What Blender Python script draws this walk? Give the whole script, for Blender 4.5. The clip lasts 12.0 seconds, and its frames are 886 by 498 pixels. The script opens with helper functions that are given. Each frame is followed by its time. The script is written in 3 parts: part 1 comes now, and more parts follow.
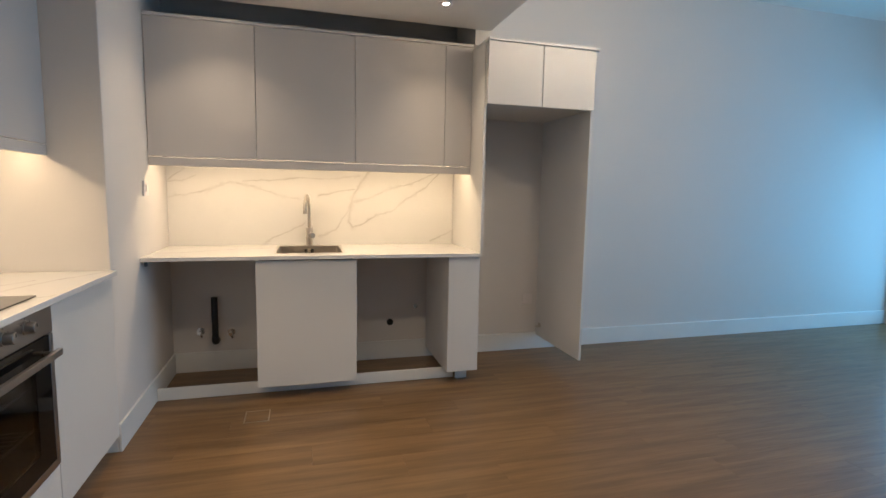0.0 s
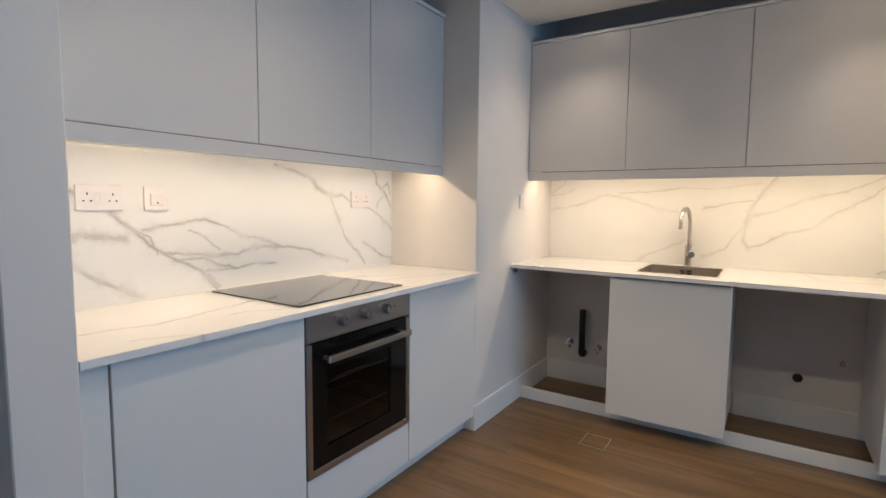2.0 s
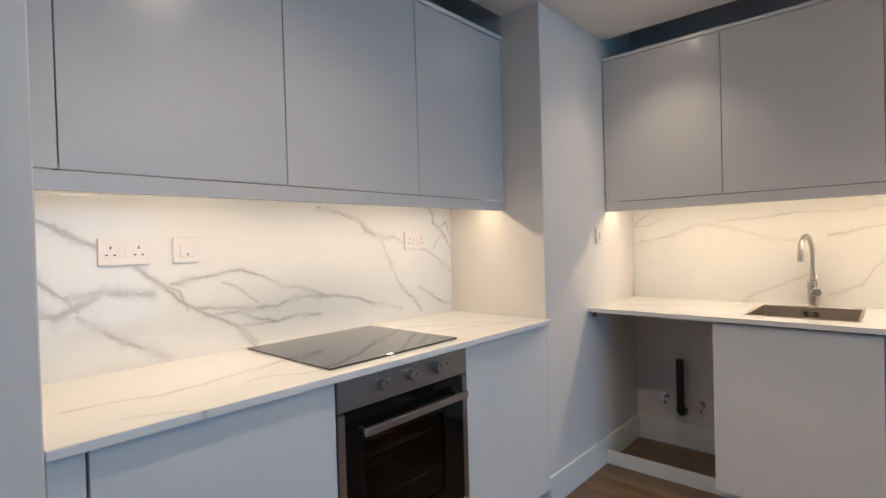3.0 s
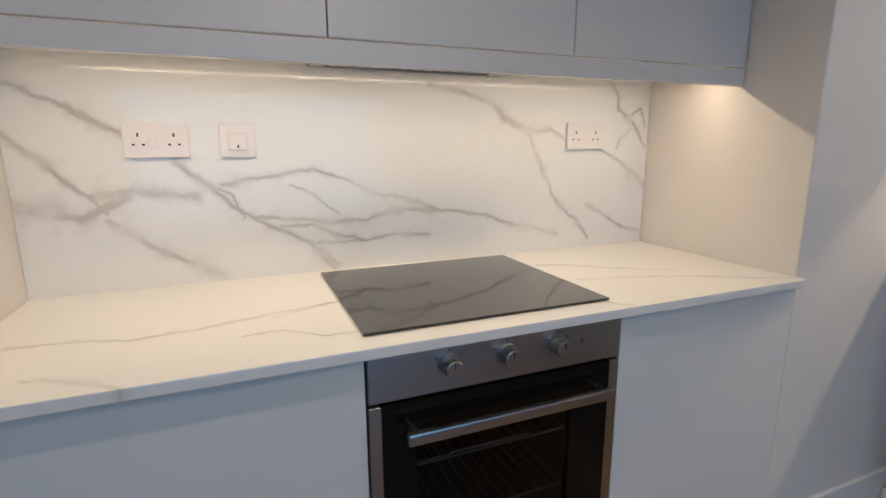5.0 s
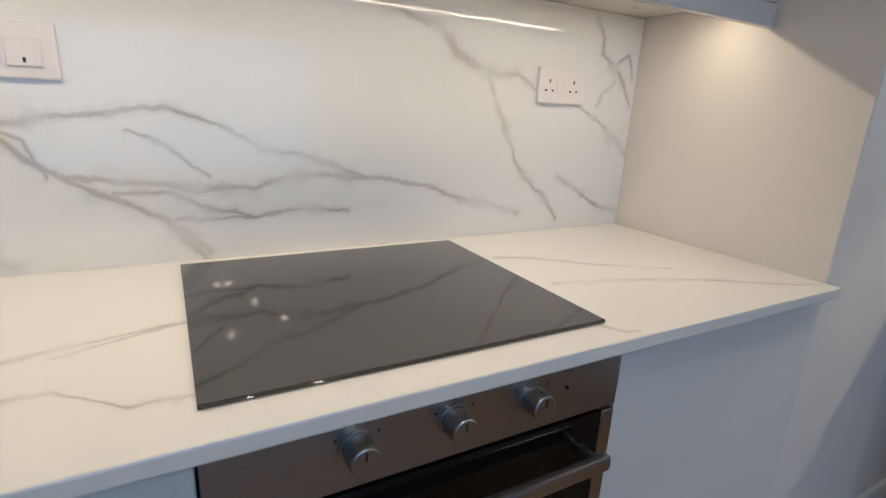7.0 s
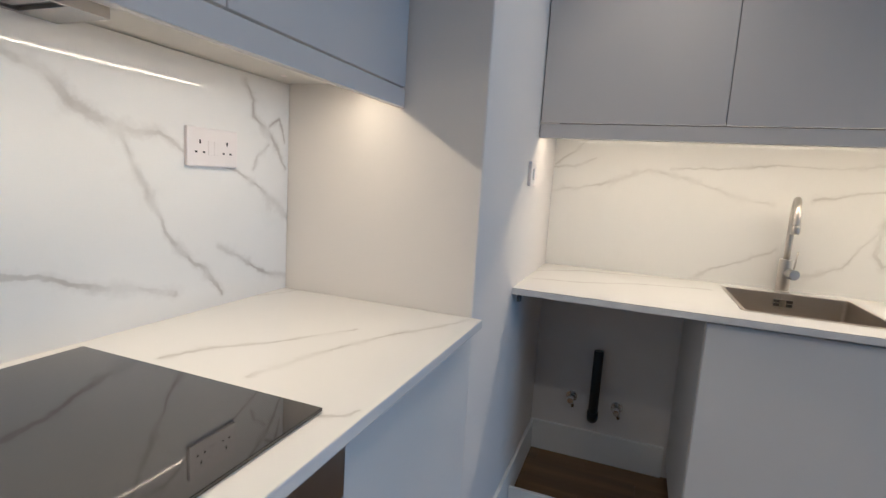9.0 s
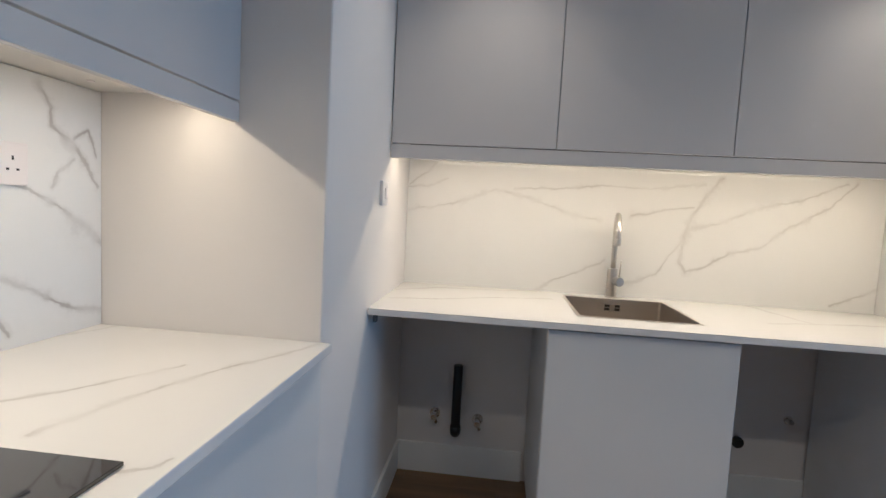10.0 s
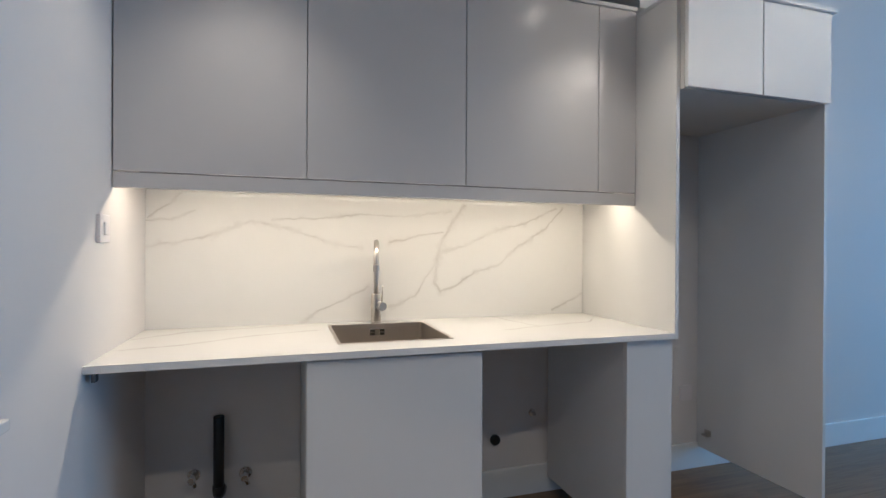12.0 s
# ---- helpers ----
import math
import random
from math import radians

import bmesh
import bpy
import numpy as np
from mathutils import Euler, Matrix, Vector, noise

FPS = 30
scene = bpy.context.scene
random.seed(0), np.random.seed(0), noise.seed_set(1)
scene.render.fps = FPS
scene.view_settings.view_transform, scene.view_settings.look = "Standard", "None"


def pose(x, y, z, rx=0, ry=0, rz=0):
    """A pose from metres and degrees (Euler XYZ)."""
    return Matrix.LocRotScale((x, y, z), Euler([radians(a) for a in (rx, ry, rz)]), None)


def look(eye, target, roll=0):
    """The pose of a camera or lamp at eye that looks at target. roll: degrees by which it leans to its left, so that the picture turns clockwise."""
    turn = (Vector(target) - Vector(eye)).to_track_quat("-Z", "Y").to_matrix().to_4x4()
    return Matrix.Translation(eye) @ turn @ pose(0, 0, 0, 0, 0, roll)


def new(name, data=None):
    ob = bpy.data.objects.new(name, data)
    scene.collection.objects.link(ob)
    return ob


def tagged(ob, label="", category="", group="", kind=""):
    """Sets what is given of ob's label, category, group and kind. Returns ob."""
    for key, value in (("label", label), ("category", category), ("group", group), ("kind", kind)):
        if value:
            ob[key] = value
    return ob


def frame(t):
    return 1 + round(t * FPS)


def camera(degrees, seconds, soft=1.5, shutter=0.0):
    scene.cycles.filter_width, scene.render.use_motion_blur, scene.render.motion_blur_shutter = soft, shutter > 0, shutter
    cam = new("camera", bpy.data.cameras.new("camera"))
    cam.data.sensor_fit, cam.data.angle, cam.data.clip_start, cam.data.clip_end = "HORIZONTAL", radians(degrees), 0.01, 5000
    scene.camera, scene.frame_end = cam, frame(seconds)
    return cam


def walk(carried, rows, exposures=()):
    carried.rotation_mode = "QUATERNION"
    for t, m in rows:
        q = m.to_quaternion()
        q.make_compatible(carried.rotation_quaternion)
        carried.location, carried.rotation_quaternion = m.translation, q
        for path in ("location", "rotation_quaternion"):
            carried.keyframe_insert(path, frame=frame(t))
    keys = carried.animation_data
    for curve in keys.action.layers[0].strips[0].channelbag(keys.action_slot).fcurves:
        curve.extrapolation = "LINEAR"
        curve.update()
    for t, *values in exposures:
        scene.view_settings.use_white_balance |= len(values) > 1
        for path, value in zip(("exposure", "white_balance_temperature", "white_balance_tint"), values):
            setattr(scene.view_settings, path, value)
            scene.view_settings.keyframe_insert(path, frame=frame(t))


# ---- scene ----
cam = camera(83.0, 12.0)
PATH = [
    (0, (0.077, 0.023, 1.292), (0.616, 1.936, 1.071), 1.1),
    (0.5, (0.179, 0.129, 1.290), (0.339, 2.117, 1.122), 1.5),
    (1, (0.303, 0.206, 1.274), (0.030, 2.180, 1.097), 1.2),
    (1.5, (0.472, 0.275, 1.269), (-0.308, 2.107, 1.068), 1.4),
    (2, (0.528, 0.315, 1.267), (-0.555, 1.988, 1.089), 0.6),
    (2.5, (0.512, 0.407, 1.260), (-0.681, 2.006, 1.130), -0.6),
    (3, (0.438, 0.612, 1.280), (-0.903, 2.096, 1.251), -1.6),
    (3.2, (0.410, 0.685, 1.288), (-1.009, 2.099, 1.288), -1.6),
    (4.8, (0.175, 1.258, 1.274), (-1.638, 2.047, 0.961), -0.6),
    (5, (0.069, 1.291, 1.262), (-1.743, 2.032, 0.855), -0.3),
    (5.5, (-0.058, 1.359, 1.219), (-1.842, 1.923, 0.513), 1.0),
    (6, (-0.139, 1.451, 1.204), (-1.884, 1.902, 0.333), 3.4),
    (6.5, (-0.191, 1.492, 1.224), (-1.953, 2.076, 0.480), 4.1),
    (7, (-0.310, 1.488, 1.220), (-1.991, 2.426, 0.678), 2.9),
    (7.2, (-0.353, 1.486, 1.222), (-1.970, 2.555, 0.723), 2.7),
    (8.8, (-0.447, 1.485, 1.250), (-1.254, 3.290, 0.947), 3.7),
    (9, (-0.434, 1.491, 1.248), (-1.137, 3.346, 0.975), 3.6),
    (9.5, (-0.412, 1.504, 1.249), (-0.877, 3.438, 1.029), 3.5),
    (10, (-0.385, 1.524, 1.243), (-0.595, 3.505, 1.085), 3.1),
    (10.5, (-0.356, 1.525, 1.241), (-0.354, 3.521, 1.127), 2.6),
    (11, (-0.318, 1.517, 1.234), (-0.100, 3.502, 1.169), 1.8),
    (11.5, (-0.290, 1.515, 1.234), (0.106, 3.475, 1.202), 1.1),
    (12, (-0.262, 1.523, 1.235), (0.336, 3.431, 1.230), 0.3),
]
walk(cam, [(t, look(eye, target, roll)) for t, eye, target, roll in PATH], exposures=[(0, 0.12, 6000, 10), (1, 0.17, 5700, 9), (2.0, 0.14, 5500, 9), (3.2, 0.04, 5450, 9), (5, -0.21, 5400, 9), (6, -0.15, 5250, 8), (7.2, -0.34, 5050, 7), (9, -0.15, 4900, 7), (10.5, -0.06, 4850, 7), (12, 0.0, 4800, 7)])

# ---- world and light ----
world = bpy.data.worlds.new("sky")
scene.world = world
world.use_nodes = True
wt = world.node_tree
sky = wt.nodes.new("ShaderNodeTexSky")
sky.sky_type = "NISHITA"
sky.sun_disc = False
sky.sun_elevation, sky.sun_rotation = radians(48), radians(200)
wt.links.new(sky.outputs[0], wt.nodes["Background"].inputs[0])
wt.nodes["Background"].inputs[1].default_value = 0.03

WARM = (1.0, 0.70, 0.40)
SPOT = (1.0, 0.74, 0.48)
DAY = (0.20, 0.60, 1.0)


def area_lamp(name, m, sx, sy, watts, colour, label, spread=180):
    d = bpy.data.lights.new(name, "AREA")
    d.shape, d.size, d.size_y, d.energy, d.color = "RECTANGLE", sx, sy, watts, colour
    d.spread = radians(spread)
    ob = new(name, d)
    ob.matrix_world = m
    return tagged(ob, label, "light")


# ---- materials ----
def mat(name):
    m = bpy.data.materials.new(name)
    m.use_nodes = True
    nt = m.node_tree
    return m, nt, nt.nodes["Principled BSDF"]


def math_node(nt, op, a, b=None, clamp=False):
    n = nt.nodes.new("ShaderNodeMath")
    n.operation, n.use_clamp = op, clamp
    for i, v in enumerate((a, b)):
        if v is None:
            continue
        if isinstance(v, (int, float)):
            n.inputs[i].default_value = v
        else:
            nt.links.new(v, n.inputs[i])
    return n.outputs[0]


def vec_node(nt, op, a, b=None):
    n = nt.nodes.new("ShaderNodeVectorMath")
    n.operation = op
    for i, v in enumerate((a, b)):
        if v is None:
            continue
        if isinstance(v, tuple):
            n.inputs[i].default_value = v
        else:
            nt.links.new(v, n.inputs[i])
    return n


def noise_node(nt, vector, scale, detail=3.0, rough=0.55):
    n = nt.nodes.new("ShaderNodeTexNoise")
    n.inputs["Scale"].default_value, n.inputs["Detail"].default_value, n.inputs["Roughness"].default_value = scale, detail, rough
    nt.links.new(vector, n.inputs["Vector"])
    return n


def position(nt):
    return nt.nodes.new("ShaderNodeNewGeometry").outputs["Position"]


def mix_colour(nt, fac, a, b):
    n = nt.nodes.new("ShaderNodeMix")
    n.data_type = "RGBA"
    for sock, v in ((n.inputs[0], fac), (n.inputs[6], a), (n.inputs[7], b)):
        if isinstance(v, tuple):
            sock.default_value = (*v, 1)
        elif isinstance(v, (int, float)):
            sock.default_value = v
        else:
            nt.links.new(v, sock)
    return n.outputs[2]


def ramp01(nt, value, lo, hi, a=0.0, b=1.0):
    n = nt.nodes.new("ShaderNodeMapRange")
    n.interpolation_type = "SMOOTHSTEP"
    nt.links.new(value, n.inputs[0])
    for i, v in enumerate((lo, hi, a, b)):
        n.inputs[i + 1].default_value = v
    return n.outputs[0]


def add_bump(nt, bsdf, height, strength, distance=0.001):
    b = nt.nodes.new("ShaderNodeBump")
    b.inputs["Strength"].default_value, b.inputs["Distance"].default_value = strength, distance
    nt.links.new(height, b.inputs["Height"])
    nt.links.new(b.outputs[0], bsdf.inputs["Normal"])


def surface(name, colour, rough, metal=0.0, var=0.06, scale=3.0, bump=0.0, bump_scale=300.0, coat=0.0, rough_var=0.05):
    """A painted, moulded or metal surface with broad and fine variation."""
    m, nt, p = mat(name)
    pos = position(nt)
    broad = noise_node(nt, pos, scale, 4).outputs[0]
    fine = noise_node(nt, pos, bump_scale, 2).outputs[0]
    lo, hi = tuple(c * (1 - var) for c in colour), tuple(min(1, c * (1 + var)) for c in colour)
    nt.links.new(mix_colour(nt, broad, lo, hi), p.inputs["Base Color"])
    nt.links.new(ramp01(nt, broad, 0.3, 0.7, max(0.02, rough - rough_var), rough + rough_var), p.inputs["Roughness"])
    p.inputs["Metallic"].default_value = metal
    p.inputs["Coat Weight"].default_value = coat
    if bump:
        add_bump(nt, p, fine, bump)
    return m


def brushed(name, colour, rough, stretch):
    m, nt, p = mat(name)
    v = vec_node(nt, "MULTIPLY", position(nt), stretch).outputs[0]
    n = noise_node(nt, v, 1.0, 3).outputs[0]
    nt.links.new(mix_colour(nt, n, tuple(c * 0.95 for c in colour), colour), p.inputs["Base Color"])
    nt.links.new(ramp01(nt, n, 0.2, 0.8, rough - 0.03, rough + 0.04), p.inputs["Roughness"])
    p.inputs["Metallic"].default_value = 1.0
    add_bump(nt, p, n, 0.02, 0.0002)
    return m


def marble(name, axes, veins, rough, warp=0.02, strength=0.42, spread=0.05):
    """White sintered stone with grey veins. veins: (width, points along the vein in the slab's plane)."""
    m, nt, p = mat(name)
    pos = position(nt)
    sep = nt.nodes.new("ShaderNodeSeparateXYZ")
    nt.links.new(pos, sep.inputs[0])
    com = nt.nodes.new("ShaderNodeCombineXYZ")
    nt.links.new(sep.outputs[axes[0]], com.inputs[0])
    nt.links.new(sep.outputs[axes[1]], com.inputs[1])
    flat = com.outputs[0]
    wob = flat
    for scale, amount in ((5.0, warp * 1.6), (17.0, warp), (60.0, warp * 0.35)):
        n = noise_node(nt, flat, scale, 2)
        off = vec_node(nt, "MULTIPLY", vec_node(nt, "SUBTRACT", n.outputs["Color"], (0.5, 0.5, 0.5)).outputs[0], (amount, amount, 0)).outputs[0]
        wob = vec_node(nt, "ADD", wob, off).outputs[0]
    best = None
    count = 0
    for width, pts in veins:
        for (ax, ay), (bx, by) in zip(pts, pts[1:]):
            dx, dy = bx - ax, by - ay
            pa = vec_node(nt, "SUBTRACT", wob, (ax, ay, 0)).outputs[0]
            h = math_node(nt, "MULTIPLY", vec_node(nt, "DOT_PRODUCT", pa, (dx, dy, 0)).outputs["Value"], 1 / (dx * dx + dy * dy), True)
            s = nt.nodes.new("ShaderNodeVectorMath")
            s.operation = "SCALE"
            s.inputs[0].default_value = (dx, dy, 0)
            nt.links.new(h, s.inputs["Scale"])
            d = vec_node(nt, "LENGTH", vec_node(nt, "SUBTRACT", pa, s.outputs[0]).outputs[0]).outputs["Value"]
            d = math_node(nt, "MULTIPLY", d, 1 / (width * 1.1))
            best = d if best is None else math_node(nt, "MINIMUM", best, d)
            count += 1
            if count % 8 == 0:
                # chain the segments so that few values are alive at once
                link = nt.nodes.new("ShaderNodeVectorMath")
                link.operation = "MULTIPLY_ADD"
                nt.links.new(best, link.inputs[0])
                link.inputs[1].default_value = (1e-7, 1e-7, 0)
                nt.links.new(wob, link.inputs[2])
                wob = link.outputs[0]
    ragged = noise_node(nt, flat, 14.0, 4, 0.65).outputs[0]
    ragged = ramp01(nt, ragged, 0.3, 0.7, 0.55, 1.8)
    line = math_node(nt, "MULTIPLY", best, ragged)
    core = ramp01(nt, line, 0.3, 1.05, 1.0, 0.0)
    smoke = noise_node(nt, wob, 4.5, 4, 0.6).outputs[0]
    soft = math_node(nt, "MULTIPLY", ramp01(nt, line, 0.4, 2.6, 0.30, 0.0), ramp01(nt, smoke, 0.35, 0.65, 0.35, 1.0))
    wide = math_node(nt, "MULTIPLY", ramp01(nt, line, 0.5, 7.0, 0.07, 0.0), ramp01(nt, smoke, 0.40, 0.68, 0.0, 1.0))
    halo = math_node(nt, "MULTIPLY", math_node(nt, "ADD", soft, wide), strength / 0.46)
    body = noise_node(nt, wob, 2.2, 5, 0.6).outputs[0]
    cloud = ramp01(nt, body, 0.48, 0.8, 0.0, 0.06)
    fade = ramp01(nt, noise_node(nt, flat, 7.0, 4).outputs[0], 0.40, 0.60, 0.15, 1.0)
    total = math_node(nt, "MULTIPLY", math_node(nt, "MULTIPLY", core, strength), fade)
    total = math_node(nt, "ADD", total, halo)
    total = math_node(nt, "ADD", total, cloud, True)
    nt.links.new(mix_colour(nt, total, (0.80, 0.79, 0.765), (0.25, 0.21, 0.175)), p.inputs["Base Color"])
    nt.links.new(ramp01(nt, body, 0.3, 0.7, rough, rough + spread), p.inputs["Roughness"])
    return m


def laminate():
    m, nt, p = mat("oak_laminate")
    pos = position(nt)
    rnd = nt.nodes.new("ShaderNodeObjectInfo").outputs["Random"]
    com = nt.nodes.new("ShaderNodeCombineXYZ")
    nt.links.new(math_node(nt, "MULTIPLY", rnd, 37.0), com.inputs[0])
    nt.links.new(math_node(nt, "MULTIPLY", rnd, 11.0), com.inputs[1])
    v = vec_node(nt, "ADD", pos, com.outputs[0]).outputs[0]
    long_v = vec_node(nt, "MULTIPLY", v, (1.2, 16.0, 1.0)).outputs[0]
    grain_v = vec_node(nt, "MULTIPLY", v, (6.0, 160.0, 1.0)).outputs[0]
    broad = noise_node(nt, long_v, 1.0, 5, 0.6).outputs[0]
    grain = noise_node(nt, grain_v, 1.0, 3, 0.6).outputs[0]
    c = mix_colour(nt, ramp01(nt, broad, 0.3, 0.72), (0.145, 0.082, 0.034), (0.255, 0.155, 0.068))
    c = mix_colour(nt, ramp01(nt, grain, 0.45, 0.8, 0.0, 0.22), c, (0.10, 0.055, 0.025))
    c = mix_colour(nt, math_node(nt, "MULTIPLY", rnd, 0.22), c, (0.12, 0.07, 0.038))
    nt.links.new(c, p.inputs["Base Color"])
    nt.links.new(ramp01(nt, grain, 0.3, 0.7, 0.30, 0.42), p.inputs["Roughness"])
    add_bump(nt, p, grain, 0.12, 0.0004)
    return m


def emitter(name, colour, strength):
    m, nt, p = mat(name)
    p.inputs["Base Color"].default_value = (0.8, 0.8, 0.8, 1)
    p.inputs["Emission Color"].default_value = (*colour, 1)
    p.inputs["Emission Strength"].default_value = strength
    return m


def glass(name, tint, rough=0.02, ior=1.45):
    m, nt, p = mat(name)
    p.inputs["Base Color"].default_value = (*tint, 1)
    p.inputs["Transmission Weight"].default_value = 1.0
    p.inputs["Roughness"].default_value = rough
    p.inputs["IOR"].default_value = ior
    return m


PLASTER = surface("wall_paint", (0.72, 0.69, 0.66), 0.75, var=0.025, scale=1.3, bump=0.10, bump_scale=420)
CEILING_PAINT = surface("ceiling_paint", (0.78, 0.76, 0.72), 0.85, var=0.02, scale=1.1, bump=0.08, bump_scale=380)
SKIRTING = surface("skirting_paint", (0.80, 0.80, 0.78), 0.4, var=0.03, scale=5, bump=0.04)
GREY_LACQUER = surface("grey_satin_lacquer", (0.60, 0.585, 0.575), 0.25, rough_var=0.008, var=0.012, scale=2.2, bump=0.03, bump_scale=900)
WHITE_LACQUER = surface("white_satin_lacquer", (0.72, 0.715, 0.70), 0.34, rough_var=0.008, var=0.012, scale=2.0, bump=0.03, bump_scale=900)
CARCASS = surface("carcass_melamine", (0.62, 0.60, 0.56), 0.5, var=0.03, bump=0.05)
PLASTIC = surface("white_plastic", (0.78, 0.735, 0.72), 0.35, var=0.015, scale=30)
DARK = surface("dark_slot", (0.015, 0.014, 0.013), 0.6, var=0.2)
BLACK_PIPE = surface("black_plastic_pipe", (0.012, 0.012, 0.013), 0.35, var=0.25, scale=30)
CHROME = surface("chrome", (0.72, 0.70, 0.67), 0.12, metal=1.0, var=0.04, scale=20)
RACK_WIRE = surface("dull_rack_wire", (0.30, 0.29, 0.28), 0.45, metal=1.0, var=0.1, scale=20)
STEEL_TAP = brushed("brushed_steel_tap", (0.56, 0.53, 0.49), 0.34, (40, 40, 500))
STEEL = brushed("brushed_steel_panel", (0.42, 0.415, 0.41), 0.30, (900, 12, 900))
SINK_STEEL = brushed("sink_steel", (0.50, 0.46, 0.41), 0.38, (15, 700, 700))
HOB_GLASS = surface("black_ceramic_glass", (0.022, 0.020, 0.018), 0.024, var=0.1, rough_var=0.008, coat=0.6)
OVEN_BLACK = surface("black_oven_glass", (0.006, 0.006, 0.006), 0.06, var=0.1, rough_var=0.02)
CAVITY = surface("oven_enamel", (0.13, 0.12, 0.115), 0.35, var=0.2, scale=12)
for dull, level in ((OVEN_BLACK, 0.2), (CAVITY, 0.2)):
    dull.node_tree.nodes["Principled BSDF"].inputs["Specular IOR Level"].default_value = level
OAK = laminate()
PANE = glass("window_glass", (1, 1, 1))
SMOKED = glass("smoked_oven_glass", (0.46, 0.43, 0.41), 0.03, 1.22)
LED_GLOW = emitter("led_glow", WARM, 22.0)
SPOT_GLOW = emitter("downlight_glow", SPOT, 150.0)
ALU = surface("window_aluminium", (0.10, 0.10, 0.105), 0.45, metal=0.6)

HOB_VEINS = [
    (0.0100, [(0.82, 1.40), (0.87, 1.37), (0.93, 1.35), (1.00, 1.31), (1.04, 1.29)]),
    (0.0200, [(0.80, 1.13), (0.86, 1.11), (0.94, 1.09), (0.98, 1.11), (1.04, 1.14)]),
    (0.0140, [(0.96, 1.14), (1.05, 1.15), (1.13, 1.14), (1.19, 1.13)]),
    (0.0080, [(0.80, 1.29), (0.85, 1.24), (0.90, 1.19), (0.96, 1.14), (0.99, 1.10)]),
    (0.0120, [(0.99, 1.08), (1.04, 1.04), (1.11, 0.99), (1.17, 0.96), (1.24, 0.91)]),
    (0.0090, [(1.15, 1.22), (1.22, 1.16), (1.27, 1.10), (1.32, 1.07), (1.40, 1.03), (1.47, 0.99), (1.54, 0.91)]),
    (0.0050, [(1.24, 1.15), (1.27, 1.13), (1.30, 1.07)]),
    (0.0080, [(1.32, 1.07), (1.42, 1.06), (1.53, 1.05), (1.64, 1.05), (1.77, 1.07), (1.90, 1.06), (2.00, 1.04), (2.17, 0.99), (2.32, 0.95)]),
]
HOB_VEINS += [
    (0.0070, [(1.25, 1.16), (1.37, 1.18), (1.50, 1.19), (1.60, 1.16), (1.66, 1.12), (1.77, 1.10), (1.90, 1.06)]),
    (0.0060, [(1.40, 1.04), (1.49, 1.04), (1.56, 1.01), (1.64, 0.99), (1.73, 1.00), (1.84, 0.99)]),
    (0.0040, [(1.49, 0.99), (1.59, 0.99), (1.69, 0.99)]),
    (0.0040, [(1.42, 1.15), (1.50, 1.12), (1.56, 1.07)]),
    (0.0120, [(1.85, 1.44), (1.98, 1.41), (2.06, 1.39), (2.10, 1.34), (2.19, 1.31)]),
    (0.0070, [(2.19, 1.31), (2.23, 1.22), (2.29, 1.10), (2.33, 1.05), (2.40, 1.00), (2.45, 0.93)]),
    (0.0060, [(2.19, 1.31), (2.28, 1.31), (2.34, 1.28), (2.50, 1.24), (2.59, 1.19)]),
    (0.0100, [(2.59, 1.19), (2.66, 1.15), (2.70, 1.11)]),
    (0.0050, [(2.44, 1.05), (2.50, 1.02), (2.62, 0.96), (2.70, 0.94)]),
    (0.0070, [(2.53, 1.47), (2.56, 1.43), (2.56, 1.39), (2.62, 1.34), (2.69, 1.25)]),
    (0.0050, [(2.56, 1.25), (2.57, 1.28), (2.62, 1.31)]),
    (0.0050, [(2.62, 1.36), (2.66, 1.38), (2.68, 1.32)]),
    (0.0050, [(1.49, 1.04), (1.56, 1.01)]),
    (0.0060, [(1.50, 0.97), (1.55, 0.92)]),
]
SINK_VEINS = [
    (0.0060, [(-0.80, 1.23), (-0.69, 1.25), (-0.59, 1.27), (-0.48, 1.31), (-0.40, 1.34), (-0.28, 1.32), (-0.18, 1.29), (-0.06, 1.25), (0.06, 1.23)]),
    (0.0060, [(0.19, 1.26), (0.33, 1.29), (0.45, 1.31)]),
    (0.0090, [(0.56, 1.44), (0.49, 1.35), (0.45, 1.28), (0.42, 1.18), (0.41, 1.07), (0.44, 1.03)]),
    (0.0060, [(0.44, 1.03), (0.52, 1.06), (0.61, 1.12), (0.73, 1.15), (0.85, 1.25), (0.99, 1.33), (1.09, 1.44)]),
    (0.0060, [(0.45, 1.22), (0.58, 1.25), (0.73, 1.32), (0.88, 1.35), (1.05, 1.44)]),
    (0.0050, [(-0.20, 0.91), (-0.09, 0.97), (0.01, 1.01), (0.09, 1.06)]),
    (0.0050, [(0.19, 0.96), (0.31, 1.01), (0.37, 1.10), (0.42, 1.17)]),
    (0.0060, [(1.03, 0.92), (1.14, 0.97), (1.24, 1.02)]),
    (0.0040, [(-0.79, 1.35), (-0.71, 1.41), (-0.67, 1.45)]),
    (0.0040, [(-0.80, 1.34), (-0.71, 1.34), (-0.62, 1.38)]),
    (0.0040, [(-0.32, 1.35), (-0.14, 1.36), (0.06, 1.38), (0.27, 1.38), (0.49, 1.41)]),
]
